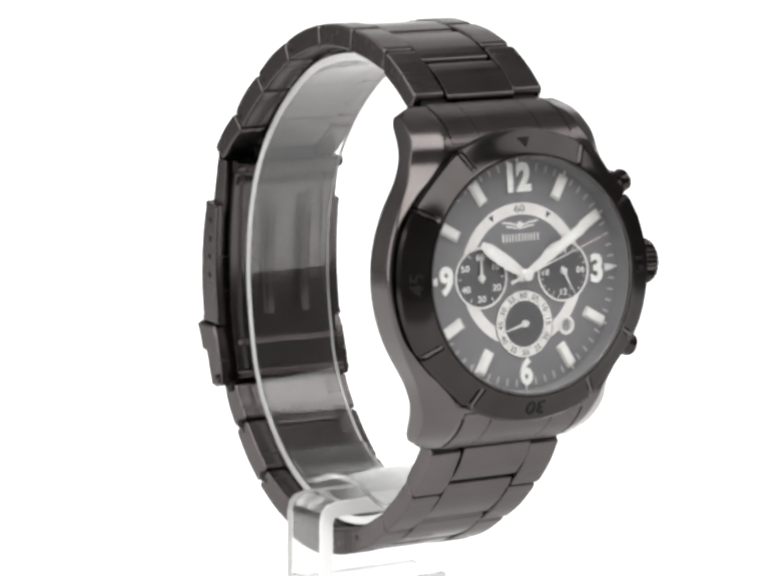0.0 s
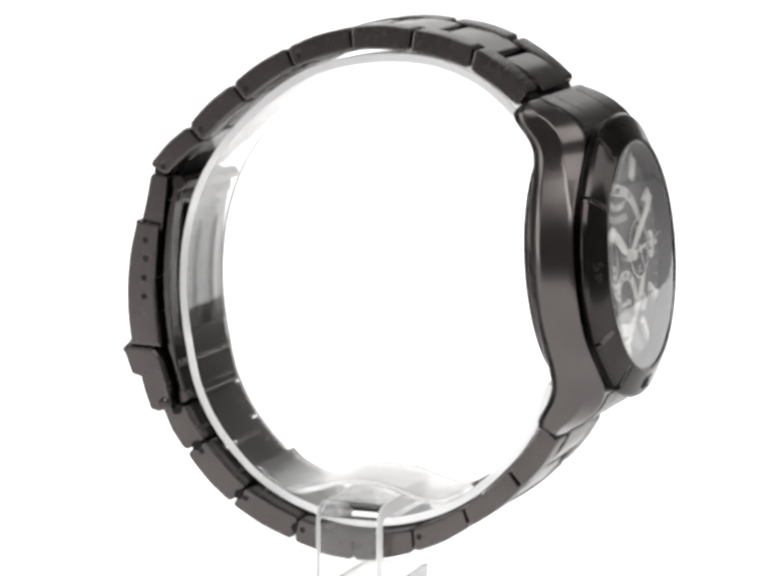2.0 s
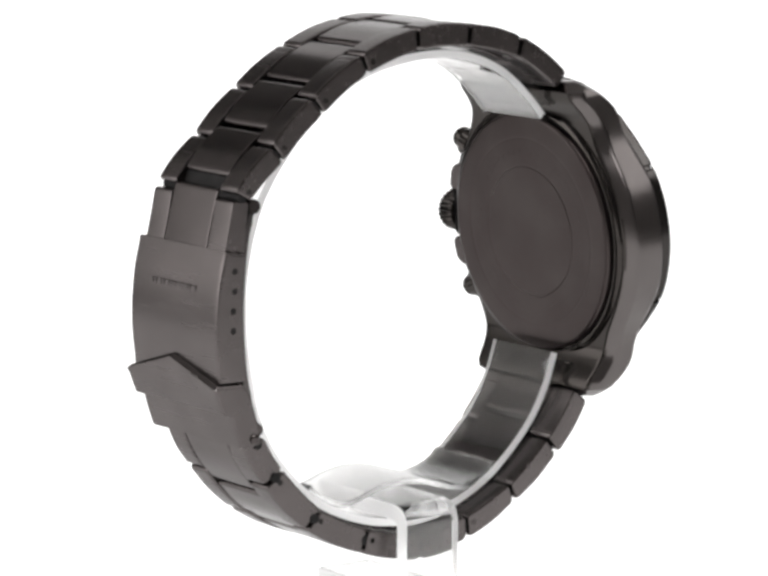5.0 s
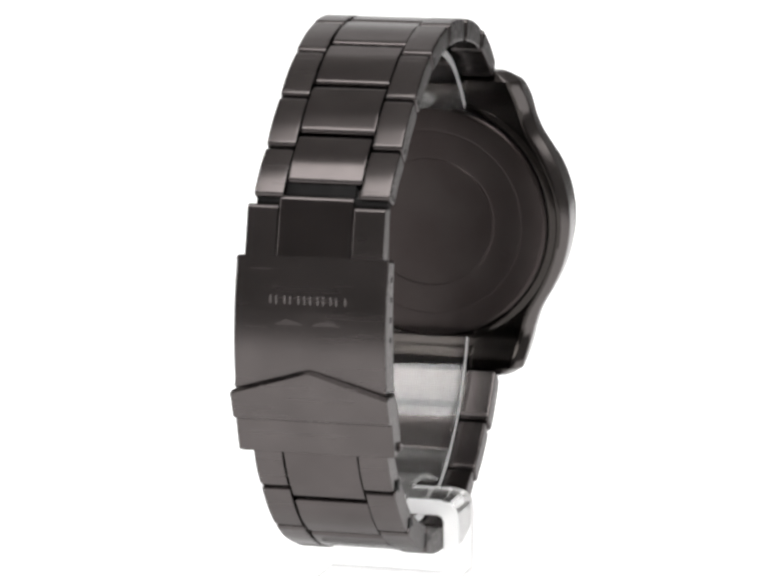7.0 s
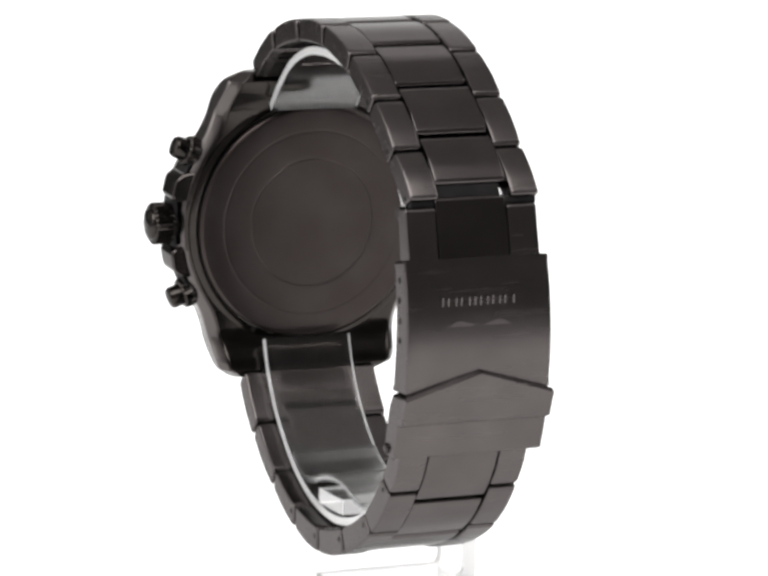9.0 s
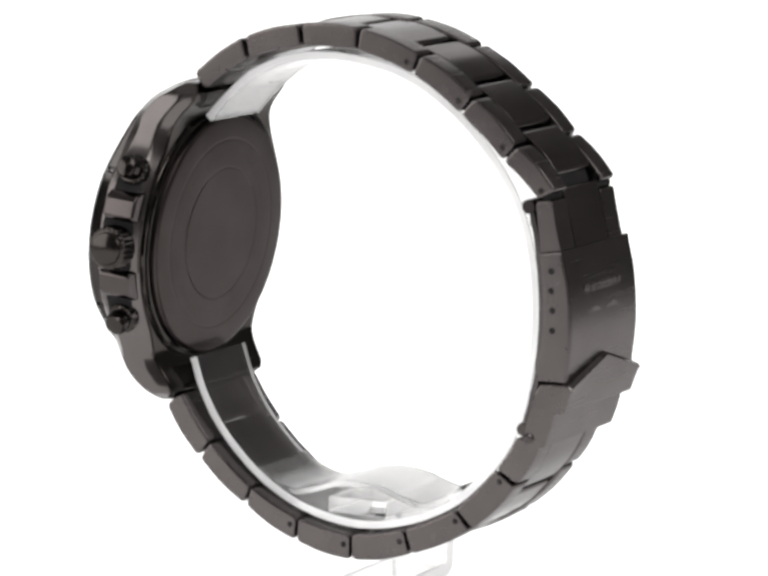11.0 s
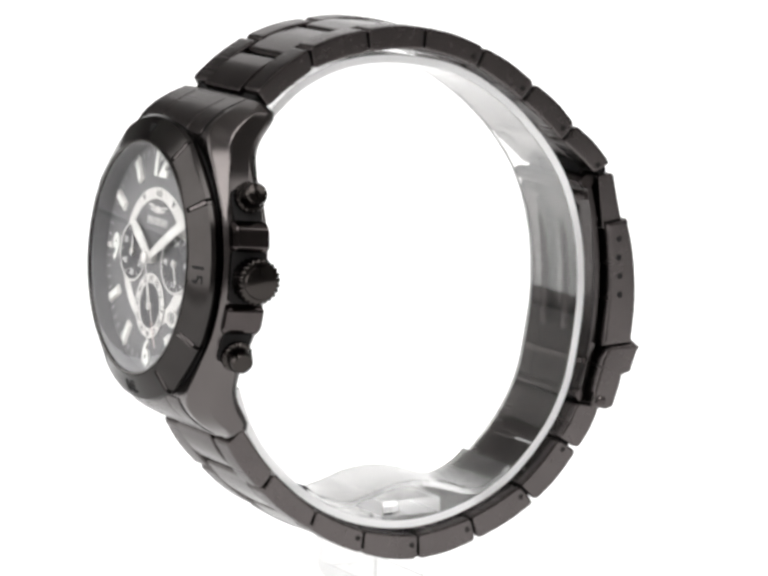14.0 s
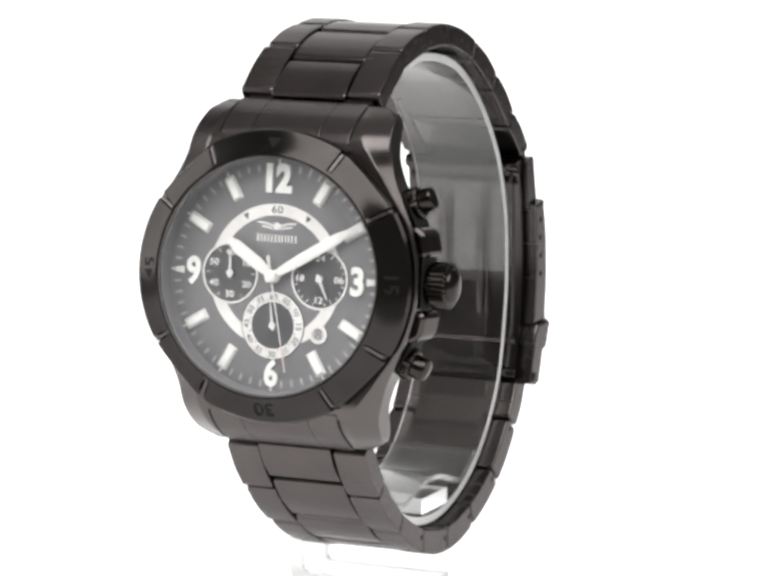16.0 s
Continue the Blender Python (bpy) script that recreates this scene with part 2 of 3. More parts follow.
def build_case():
    sections = []
    stations = sorted({*np.linspace(-24.3, 24.3, 49), -24.8, -24.6, 24.6, 24.8})
    for v in stations:
        hw, t, u = half_width(v), top_of(v), under(v)
        s = float(np.interp(abs(v), [8, 13, 17, 24.8], [0.1, 0.9, 2.9, 2.8]))          # the lugs narrow towards the dial, less so on the crown side
        w = float(np.interp(abs(v), [9, 15, 20, 24.8], [0.1, 0.2, 2.1, 2.5]))
        k, c = min(1.7, (t - u) * 0.40), min(float(np.interp(abs(v), [9, 17], [0.55, 2.3])), (t - u) * 0.42)
        sections.append((v, rounded([(-hw + 1.5, u), (hw - 1.5, u), (hw, u + k), (hw - 0.1, t - c), (hw - c * 0.5 - w, t), (-hw + c * 0.5 + s, t), (-hw + 0.1, t - c), (-hw, u + k)], [0.5, 0.5, 0.5, 0.25, 0.4, 0.4, 0.25, 0.5], 3)))
    case = cased(part("case", loft(sections, "y"), STEEL_CASE, watch, "brushed gunmetal case with sloping lugs", 40))
    # faces that point away from the dial take the darker steel
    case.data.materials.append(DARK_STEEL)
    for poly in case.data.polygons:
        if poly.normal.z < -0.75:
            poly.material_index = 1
    # polished seat under the bezel and the stepped back
    part("bezel_seat", turned([(17.4, -0.9), (20.4, -0.9), (20.4, -0.3), (17.4, -0.3)], closed=True), RECESS, case)
    part("case_back_ring", turned([(15, -7.4), (20.3, -7.4), (20.2, -8.0), (19.7, -8.3), (19.2, -8.35), (19.1, -8.15), (15, -8.15)], closed=True), DARK_STEEL, case, "polished stepped back ring")
    back = part("case_back", turned([(0, -7.4), (18.8, -7.4), (18.8, -8.9), (18.6, -9.15), (18.2, -9.3), (15.2, -9.4), (15.0, -9.32), (14.6, -9.32), (14.5, -9.38), (10.7, -9.38), (10.6, -9.32), (10.3, -9.32), (10.2, -9.4), (0, -9.42)]), CASEBACK, case, "flat satin case back with engraved ring")
    random.seed(4)
    marks = []
    for k in range(54):
        if k % 9 in (0,):
            continue
        a = 360 * k / 54
        marks.append(moved(bar(0.35 + 0.5 * random.random(), 1.0, 0.02, 0.005), pose(*clock(12.6, a), -9.38, 180, 0, -a)))
    tagged(part("engraved_mark", joined(marks), CASEBACK, back, "ring of tiny engraved marks"), kind="stuff")
    return case


def build_end_links():
    """Three flush pieces between each pair of lugs."""
    for sign in (1, -1):
        for x1, x2 in ((-10.1, -5.45), (-5.3, 5.3), (5.45, 10.1)):
            vs = [19.4, 20.2, 21.0, 21.8, 22.6, 23.3, 24.0, 24.5]
            upper = [(v * sign, top_of(v) + 0.16) for v in vs] + [(24.95 * sign, -7.6), (24.7 * sign, -8.9)]
            lower = [(23.0 * sign, -9.2), (19.4 * sign, -4)]
            cased(part("end_link", prism(upper + lower, x1, x2, 0.14), STEEL, watch))
        for x in (-10.25, 10.25):
            cased(part("lug_gap", prism([(19.6 * sign, -2.4), (20.2 * sign, -1.0), (21.5 * sign, -2.1), (22.8 * sign, -3.6), (23.8 * sign, -5.2), (24.5 * sign, -6.8), (23 * sign, -7)], x - 0.13, x + 0.13, 0.02), RECESS, watch))


# -- bezel --
LINES = (30, 60, 120, 150, 210, 240, 300, 330)


def bezel_shape(a, r, h):
    deg = (90 - math.degrees(a)) % 360
    gap = min(abs((deg - l + 180) % 360 - 180) for l in LINES)
    edges = sorted(LINES)
    below = max([e for e in edges if e <= deg], default=edges[-1] - 360)
    above = min([e for e in edges if e > deg], default=edges[0] + 360)
    mid, half = (below + above) / 2, (above - below) / 2
    f = (deg - mid) / half if abs(deg - mid) <= 180 else 0
    flat = (1 - f * f) * (-0.30 if half > 20 and 45 < deg % 180 < 135 else 0.15 if half > 20 else 0.5)       # small facets lie a little inside the circle, the side ones stand out
    if r > 17.9:
        r -= flat * (r - 17.9) / 3.3
        if gap < 1.5 and h > -0.4:
            r -= 0.42
            h -= 0.28
    return r, h


def build_bezel():
    profile = [(17.24, -0.5), (20.4, -0.5), (20.8, -0.25), (21.3, 0.7), (21.0, 1.25), (20.3, 1.65), (18.9, 2.3), (17.8, 2.85), (17.45, 3.1), (17.25, 3.1), (17.24, 2.9)]
    bezel = cased(part("bezel", turned(profile, 480, bezel_shape, True), BEZEL, watch, "black bezel with engraved lines and minute numerals", 28))
    slope = math.degrees(math.atan2(0.68, 1.5))
    for text, deg in (("15", 90), ("30", 180), ("45", 270)):
        bm = moved(lettering(text, 2.2, 0.12, 1.1, 0.015), pose(0, 0, 0, -slope * 0.95, 0, 0))
        part("bezel_numeral", spun(bm, 19.05, deg, 2.16), RECESS, bezel)
    tri = loft([(0, [(-1.1, 0.9), (1.1, 0.9), (0, -1.0)]), (0.1, [(-1.0, 0.85), (1.0, 0.85), (0, -0.9)])], "z")
    part("bezel_triangle", spun(moved(tri, pose(0, 0, 0, -slope * 0.95, 0, 0)), 19.0, 0, 2.17), RECESS, bezel)
    for deg in LINES:
        part("bezel_line", spun(moved(bar(0.50, 3.2, 0.10, 0.04), pose(0, 0, 0, -slope * 0.95, 0, 0)), 19.25, deg, 1.93), STEEL, bezel, "paler engraved bezel line")
    cased(part("crystal_rim", annulus(16.98, 17.22, 2.95, 3.17), RIM, watch, "thin pale rim round the crystal"))
    dome = [(0, 3.12), (5, 3.11), (10, 3.08), (14, 3.03), (16.7, 2.97), (16.97, 2.88), (16.97, 2.7), (0, 2.7)]
    glass = cased(part("crystal", turned(dome, 96), CRYSTAL, watch, "almost flat clear crystal"))
    glass.visible_shadow = False
    cased(part("chapter_ring", turned([(17.1, 2.3), (17.1, -0.2), (16.6, 0.0), (16.95, 2.2)], 96, closed=True), DIAL, watch))
    return bezel


# -- dial --
def build_dial():
    dial = cased(part("dial", disc(17.0, -0.6, 0.0, 96), DIAL, watch, "dark anthracite dial with silver print"))
    part("inner_ring", annulus(8.65, 10.35, 0.0, 0.05), SILVER, dial, "broad silver inner ring")
    for a in (-30, 30):
        tri = loft([(0.05, [(-0.45, 0.5), (0.45, 0.5), (0, -0.5)]), (0.08, [(-0.42, 0.48), (0.42, 0.48), (0, -0.46)])], "z")
        part("ring_triangle", spun(tri, 9.5, a, 0), SUBDIAL, dial)
    part("ring_numeral", moved(lettering("60", 1.05, 0.04, 1.3, 0.008), pose(0, 9.5, 0.04)), SUBDIAL, dial)
    # minute track
    for k in range(60):
        long_ = k % 5 == 0
        part("minute_tick", spun(bar(0.26, 1.0 if not long_ else 0.6, 0.05, 0.01), 15.55 if not long_ else 16.2, 6 * k, 0.0), PRINT_WHITE if long_ else PRINT_GREY, dial)
    # applied markers and numerals
    for k in (1, 2, 4, 5, 7, 8, 10, 11):
        m = part("hour_marker", spun(bar(1.65, 3.7, 0.42, 0.30), 14.0, 30 * k, 0.0), SILVER, dial, "bevelled silver hour marker")
        part("lume_inlay", spun(bar(0.85, 2.8, 0.06, 0.02), 14.0, 30 * k, 0.41), LUME, m)
    for text, x, y, size, wide in (("12", 0.1, 14.0, 4.2, 0.88), ("3", 12.9, 0, 4.2, 0.86), ("6", 0, -13.9, 4.0, 0.84), ("9", -12.9, 0, 4.2, 0.84)):
        part("hour_numeral", moved(lettering(text, size, 0.25, wide, 0.055 if len(text) > 1 else 0.036), pose(x, y, 0)), LUME, dial, "raised pale hour numeral")
    for s in (-1, 1):
        o = [(14.35 * s, -0.55), (15.75 * s, -0.32), (15.75 * s, 0.32), (14.35 * s, 0.55)]
        part("side_marker", loft([(0, o), (0.2, o), (0.28, inset(o, 0.1))], "z"), SILVER, dial)
    # maker's emblem and name as plain shapes
    for s in (-1, 1):
        for wing in ([(0.5 * s, 7.25), (1.6 * s, 7.62), (3.1 * s, 7.75), (2.9 * s, 7.45), (1.6 * s, 7.34), (0.5 * s, 6.98)],
                     [(0.6 * s, 6.82), (1.6 * s, 7.1), (2.5 * s, 7.14), (2.2 * s, 6.86), (1.4 * s, 6.82), (0.6 * s, 6.56)]):
            part("emblem_wing", loft([(0.0, wing), (0.08, wing)], "z"), SILVER, dial)
    part("emblem_disc", moved(disc(0.55, 0, 0.09, 24), pose(0, 7.1, 0)), SILVER, dial)
    for k, w in enumerate((0.34, 0.8, 0.8, 0.34, 0.74, 0.74, 0.86)):
        x = -3.1 + sum((0.34, 0.8, 0.8, 0.34, 0.74, 0.74, 0.86)[:k]) + 0.27 * k + w / 2
        for dx in ((-w / 2 + 0.13, w / 2 - 0.13) if w > 0.5 else (0,)):
            part("name_bar", moved(bar(0.26, 1.15, 0.05, 0.01), pose(x, 5.35, 0)) if w < 0.5 else moved(bar(0.20, 1.05, 0.05, 0.01), pose(x + dx, 5.35, 0)), SILVER, dial)
    # counters
    for name, x, y in (("left_counter", -7.05, 0.0), ("right_counter", 7.05, 0.0)):
        sub = part("counter", moved(turned([(0, 0.06), (3.0, 0.06), (3.05, 0.09), (4.1, 0.09), (4.12, 0.13), (4.42, 0.13), (4.45, 0.0), (0, 0.0)], 72), pose(x, y, 0)), SUBDIAL, dial, "black counter with a thin silver rim")
        part("counter_rim", moved(annulus(4.12, 4.42, 0.1, 0.17, 72), pose(x, y, 0)), SILVER, sub)
        for k in range(12):
            if k % 2 == (1 if x < 0 else 1):
                part("counter_tick", moved(spun(bar(0.12, 0.6, 0.03, 0.01), 3.6, 30 * k, 0.09), pose(x, y, 0)), PRINT_WHITE, sub)
        texts = ("60", "10", "20", "30", "40", "50") if x < 0 else ("24", "06", "12", "18")
        for k, t in enumerate(texts):
            cx, cy = clock(3.0, 360 * k / len(texts))
            part("small_numeral", moved(lettering(t, 0.95, 0.03, 1.15, 0.015), pose(x + cx, y + cy, 0.1)), PRINT_WHITE, sub)
        if x > 0:
            for k in range(24):
                if k % 6:
                    part("counter_tick", moved(spun(bar(0.10, 0.45, 0.03, 0.01), 3.75, 15 * k, 0.09), pose(x, y, 0)), PRINT_WHITE, sub)
    x, y = 0.0, -7.1
    sub = part("seconds_counter", moved(disc(4.95, 0.0, 0.10, 72), pose(x, y, 0)), SUBDIAL, dial, "black seconds counter with a silver ring")
    ring = part("counter_ring", moved(annulus(3.35, 4.8, 0.1, 0.15, 72), pose(x, y, 0)), SILVER, sub)
    for k in range(12):
        flip = 180 if 90 < 30 * k < 270 else 0
        part("ring_numeral", moved(spun(moved(lettering("%02d" % (5 * k or 60), 0.85, 0.02, 1.1, 0.01), pose(0, 0, 0, 0, 0, flip)), 4.1, 30 * k, 0.15), pose(x, y, 0)), SUBDIAL, ring)
        part("counter_tick", moved(spun(bar(0.09, 0.4, 0.02, 0.004), 3.6, 30 * k + 15, 0.15), pose(x, y, 0)), SUBDIAL, ring)
    # round date opening
    part("date_rim", moved(annulus(0.95, 1.35, 0.05, 0.22, 40), pose(7.2, -7.9, 0)), SILVER, dial, "round silver date rim")
    date = part("date_disc", moved(disc(1.0, 0.0, 0.08, 40), pose(7.2, -7.9, 0)), DATE_GREY, dial)
    part("date_numeral", moved(lettering("8", 1.35, 0.03, 1.1, 0.0), pose(7.2, -7.9, 0.08)), SUBDIAL, date)
    return dial


# -- pointers --
def pointer_mesh(length, tail, w_hub, w_mid, w_tip, h, thick=0.14):
    o = [(-w_hub / 2, -tail), (w_hub / 2, -tail), (w_hub / 2, 0.0), (w_mid / 2, length * 0.35), (w_mid / 2, length * 0.82), (w_tip / 2, length), (-w_tip / 2, length), (-w_mid / 2, length * 0.82), (-w_mid / 2, length * 0.35), (-w_hub / 2, 0.0)]
    return loft([(h, o), (h + thick * 0.4, o), (h + thick, inset(o, min(w_tip, w_hub) * 0.28))], "z")


def build_pointers():
    hour = cased(part("hour_pointer", pointer_mesh(8.6, 1.0, 1.05, 1.9, 0.9, 0.75), POINTER, watch, "bright steel hour pointer with pale inlay"))
    hour.matrix_basis = hour.matrix_basis @ pose(0, 0, 0, 0, 0, 56)
    part("lume_inlay", moved(bar(0.85, 4.6, 0.05, 0.02), pose(0, 5.0, 0.86)), LUME, hour)
    minute = cased(part("minute_pointer", pointer_mesh(14.2, 1.2, 0.95, 1.6, 0.5, 1.05), POINTER, watch, "long bright steel minute pointer with pale inlay"))
    minute.matrix_basis = minute.matrix_basis @ pose(0, 0, 0, 0, 0, -59)
    part("lume_inlay", moved(bar(0.75, 6.0, 0.05, 0.02), pose(0, 8.6, 1.16)), LUME, minute)
    cased(part("centre_cap", turned([(0, 0.0), (0.85, 0.0), (0.85, 1.75), (0.6, 1.95), (0, 2.0)], 32), POINTER, watch))
    second = cased(part("second_pointer", joined([loft([(1.45, [(-0.28, -3.0), (0.28, -3.0), (0.12, 0), (0.07, 13.8), (-0.07, 13.8), (-0.12, 0)]), (1.53, [(-0.26, -3.0), (0.26, -3.0), (0.10, 0), (0.05, 13.8), (-0.05, 13.8), (-0.10, 0)])], "z"), disc(0.55, 1.4, 1.6, 24)]), POINTER, watch, "thin bright sweep second pointer"))
    part("tip", moved(bar(0.17, 4.0, 0.03, 0.01), pose(0, 11.6, 1.53)), RED, second)

    def small(name, x, y, length, deg, label):
        bm = joined([loft([(0.35, [(-0.22, -0.7), (0.22, -0.7), (0.24, 0), (0.08, length), (-0.08, length), (-0.24, 0)]), (0.43, [(-0.18, -0.66), (0.18, -0.66), (0.2, 0), (0.05, length), (-0.05, length), (-0.2, 0)])], "z"), disc(0.5, 0.1, 0.5, 24)])
        ob = part(name, bm, POINTER, watch, label)
        ob.matrix_basis = CASE_M @ pose(x * MM, y * MM, 0, 0, 0, -deg)
        return ob
    small("counter_pointer", -7.05, 0.0, 3.4, 0, "small steel counter pointer")
    small("counter_pointer", 7.05, 0.0, 3.2, 155, "small steel counter pointer")
    running = small("small_second_pointer", 0.0, -7.1, 3.4, 253, "small running seconds pointer")
    return second, running


# -- crown, pushers, guards --
def knurl(count, depth):
    return lambda a, r, h: ((r - depth * (0.5 + 0.5 * math.cos(a * count)) if 0.8 < h < 3.4 else r), h)


def build_crown(case):
    out = pose(0, 0, 0, 0, 90, 0)                 # z of the turned shape goes to three o'clock
    prof = [(0, -1.5), (2.0, -1.5), (2.0, 0.3), (3.0, 0.4), (3.35, 0.85), (3.35, 2.0), (3.35, 3.35), (2.9, 3.6), (2.5, 3.65), (2.35, 4.0), (1.6, 4.25), (0, 4.35)]
    crown = part("crown", moved(turned(prof, 144, knurl(24, 0.34)), pose(21.9, 0.0, -4.7) @ out), DARK_STEEL, watch, "fluted gunmetal winding crown", 30)
    cased(crown)
    for s in (1, -1):
        ang = 20 * s
        prof = [(0, -2.5), (1.7, -2.5), (1.7, 0.2), (2.3, 0.3), (2.4, 0.9), (2.4, 1.8), (2.15, 2.1), (1.75, 2.15), (1.75, 3.6), (1.5, 4.05), (0.8, 4.25), (0, 4.3)]
        kn = lambda a, r, h: ((r - 0.16 * (0.5 + 0.5 * math.cos(a * 18)) if r > 1.9 else r), h)
        cased(part("pusher", moved(turned(prof, 108, kn), pose(18.3, 11.0 * s, -4.8, 0, 0, ang) @ out), DARK_STEEL, watch, "round chronograph pusher with knurled collar", 30))
        # shoulders that guard the crown
        o = rounded([(16.5, 3.9 * s), (22.3, 3.8 * s), (22.9, 4.5 * s), (22.3, 7.4 * s), (21.0, 8.3 * s), (16.5, 8.6 * s)], 0.7, 3)
        part("crown_guard", loft([(-7.2, inset(o, 0.3)), (-7.0, inset(o, 0.08)), (-6.8, o), (-2.3, o), (-1.9, inset(o, 0.12)), (-1.5, inset(o, 0.6))], "z"), POLISHED, case, "", 25)
        # black plate on the flank stands for the shade in the pusher's pocket
        part("pusher_recess_shade", moved(bar(4.4, 5.0, 0.2, 0.05), pose(0, 0, 0, 0, 0, 27.5 * s) @ pose(22.05, 0, -4.4, 0, 90, 0)), RECESS, case)
    # black plate for the shaded pocket round the crown
    part("crown_recess_shade", moved(bar(5.4, 7.6, 0.2, 0.05), pose(22.0, 0.2, -4.3, 0, 90, 0)), RECESS, case)


# -- bracelet --
UP_OUT = [(-26.6, 32.3), (-18.1, 38.2), (-8.4, 40.5), (1.5, 40.4), (11.7, 37.0), (20.5, 31.2), (27.7, 24.6), (34.2, 18.1)]
UP_IN = [(-25.1, 29.9), (-17.4, 35.2), (-8.0, 37.4), (1.2, 37.3), (10.5, 34.3), (18.5, 28.8), (25.6, 22.3), (31.5, 16.9)]
LOW_OUT = [(31.5, -20.4), (28.4, -25.7), (21.0, -33.1), (10.8, -38.0), (0.6, -40.0), (-9.0, -38.1), (-17.9, -33.4), (-26.0, -26.8), (-32.0, -18.7)]
LOW_IN = [(28.7, -18.3), (25.3, -23.7), (18.5, -30.5), (9.8, -34.6), (0.6, -36.4), (-8.7, -34.8), (-16.9, -30.8), (-24.1, -24.4), (-29.3, -17.0)]


def link_outline(o1, o2, i2, i1, gap, bulge):
    o1, o2, i1, i2 = (np.array(p, float) for p in (o1, o2, i1, i2))
    d = (o2 - o1) / np.linalg.norm(o2 - o1)
    n = (o1 + o2 - i1 - i2)
    n /= np.linalg.norm(n)
    o1, i1, o2, i2 = o1 + d * gap, i1 + d * gap * 0.5, o2 - d * gap, i2 - d * gap * 0.5
    o1, o2 = o1 + n * 0.22, o2 + n * 0.22
    i1, i2 = i1 - n * 0.12, i2 - n * 0.12
    corners = rounded([o1, (o1 + o2) / 2 + n * bulge, o2, i2, (i1 + i2) / 2 + n * bulge * 0.6, i1], [0.85, 3.0, 0.85, 0.8, 2.6, 0.8], 5)
    return corners


def between(a, b, f):
    return tuple(np.array(a) * (1 - f) + np.array(b) * f)


def build_bracelet():
    for outs, ins, shift, end in ((UP_OUT, UP_IN, -0.27, 7), (LOW_OUT, LOW_IN, 0.25, 8)):
        n = len(outs) - 1
        for i in range(n):
            front = 1 - (i + 0.5) / n if outs is UP_OUT else (i + 0.5) / n       # 1 beside the case, 0 at the clasp
            half, mid, off = 10.15 + 1.1 * front ** 2, 5.65 + 0.3 * front, 0.15 + 0.5 * (1 - front) if outs is LOW_OUT else 0.0
            a, b = outs[i], outs[i + 1]
            if outs is UP_OUT and i == 0:
                a = between(outs[0], outs[1], -0.03)
            if outs is LOW_OUT and i == 0:
                a = between(outs[0], outs[1], -0.3)
            if outs is LOW_OUT and i == n - 1:
                b = between(outs[i], outs[i + 1], 0.97)
            o = link_outline(a, b, ins[i + 1], ins[i], 0.20, 0.48)
            for x1, x2 in ((-half + off, -mid + off), (mid + off, half + off)):
                link = part("outer_link", prism(o, x1, x2, 0.42), STEEL, watch)
                if (outs is UP_OUT and i >= 3) or (outs is LOW_OUT and 0 < i < 6):
                    # pin hole close to one end of the side face: a disc coloured dark as its shade
                    f = 0.86 if outs is UP_OUT else 0.12
                    y, z = between(between(outs[i], outs[i + 1], f), between(ins[i], ins[i + 1], f), 0.55)
                    side = -1 if x1 < 0 else 1
                    face = abs(x1) if x1 < 0 else x2
                    hole = turned([(0, 0), (0.46, 0), (0.46, 0.02), (0.36, 0.035), (0.34, 0.01), (0, 0.01)], 20)
                    part("pin_hole", moved(hole, pose((face - 0.01) * side, y, z, 0, 90 * side, 0)), HOLE_SHADE, link)
        # centre links are set over the joints of the outer ones
        cuts_o, cuts_i = [outs[0]], [ins[0]]
        for i in range(n):
            f = 1 + shift if shift < 0 else shift
            if outs is LOW_OUT and i == 0:
                continue
            cuts_o.append(between(outs[i], outs[i + 1], f))
            cuts_i.append(between(ins[i], ins[i + 1], f))
        cuts_o.append(outs[-1])
        cuts_i.append(ins[-1])
        if outs is LOW_OUT:
            cuts_o[0] = between(outs[0], outs[1], -0.3)
            cuts_o[-1] = between(outs[-2], outs[-1], 1.06)
        else:
            cuts_o[0] = between(outs[0], outs[1], -0.12)
        for i in range(len(cuts_o) - 1):
            if np.linalg.norm(np.array(cuts_o[i]) - np.array(cuts_o[i + 1])) < 1.2:
                continue
            if outs is UP_OUT and i == len(cuts_o) - 2:
                continue
            o = link_outline(cuts_o[i], cuts_o[i + 1], cuts_i[i + 1], cuts_i[i], 0.34, 0.62)
            front = 1 - (i + 0.3) / n if outs is UP_OUT else (i + 0.8) / n
            mid, off = 5.53 + 0.3 * front, 0.15 + 0.5 * (1 - front) if outs is LOW_OUT else 0.0
            part("centre_link", prism(o, -mid + off, mid + off, 0.26), STEEL_CENTRE, watch)
        for i in range(n + 1):
            y, z = between(outs[i], ins[i], 0.55)
            rod = moved(turned([(0, -9.8), (0.75, -9.8), (0.75, 9.8), (0, 9.8)], 16), pose(0, y, z, 0, 90, 0))
            part("link_pin", rod, RECESS, watch)


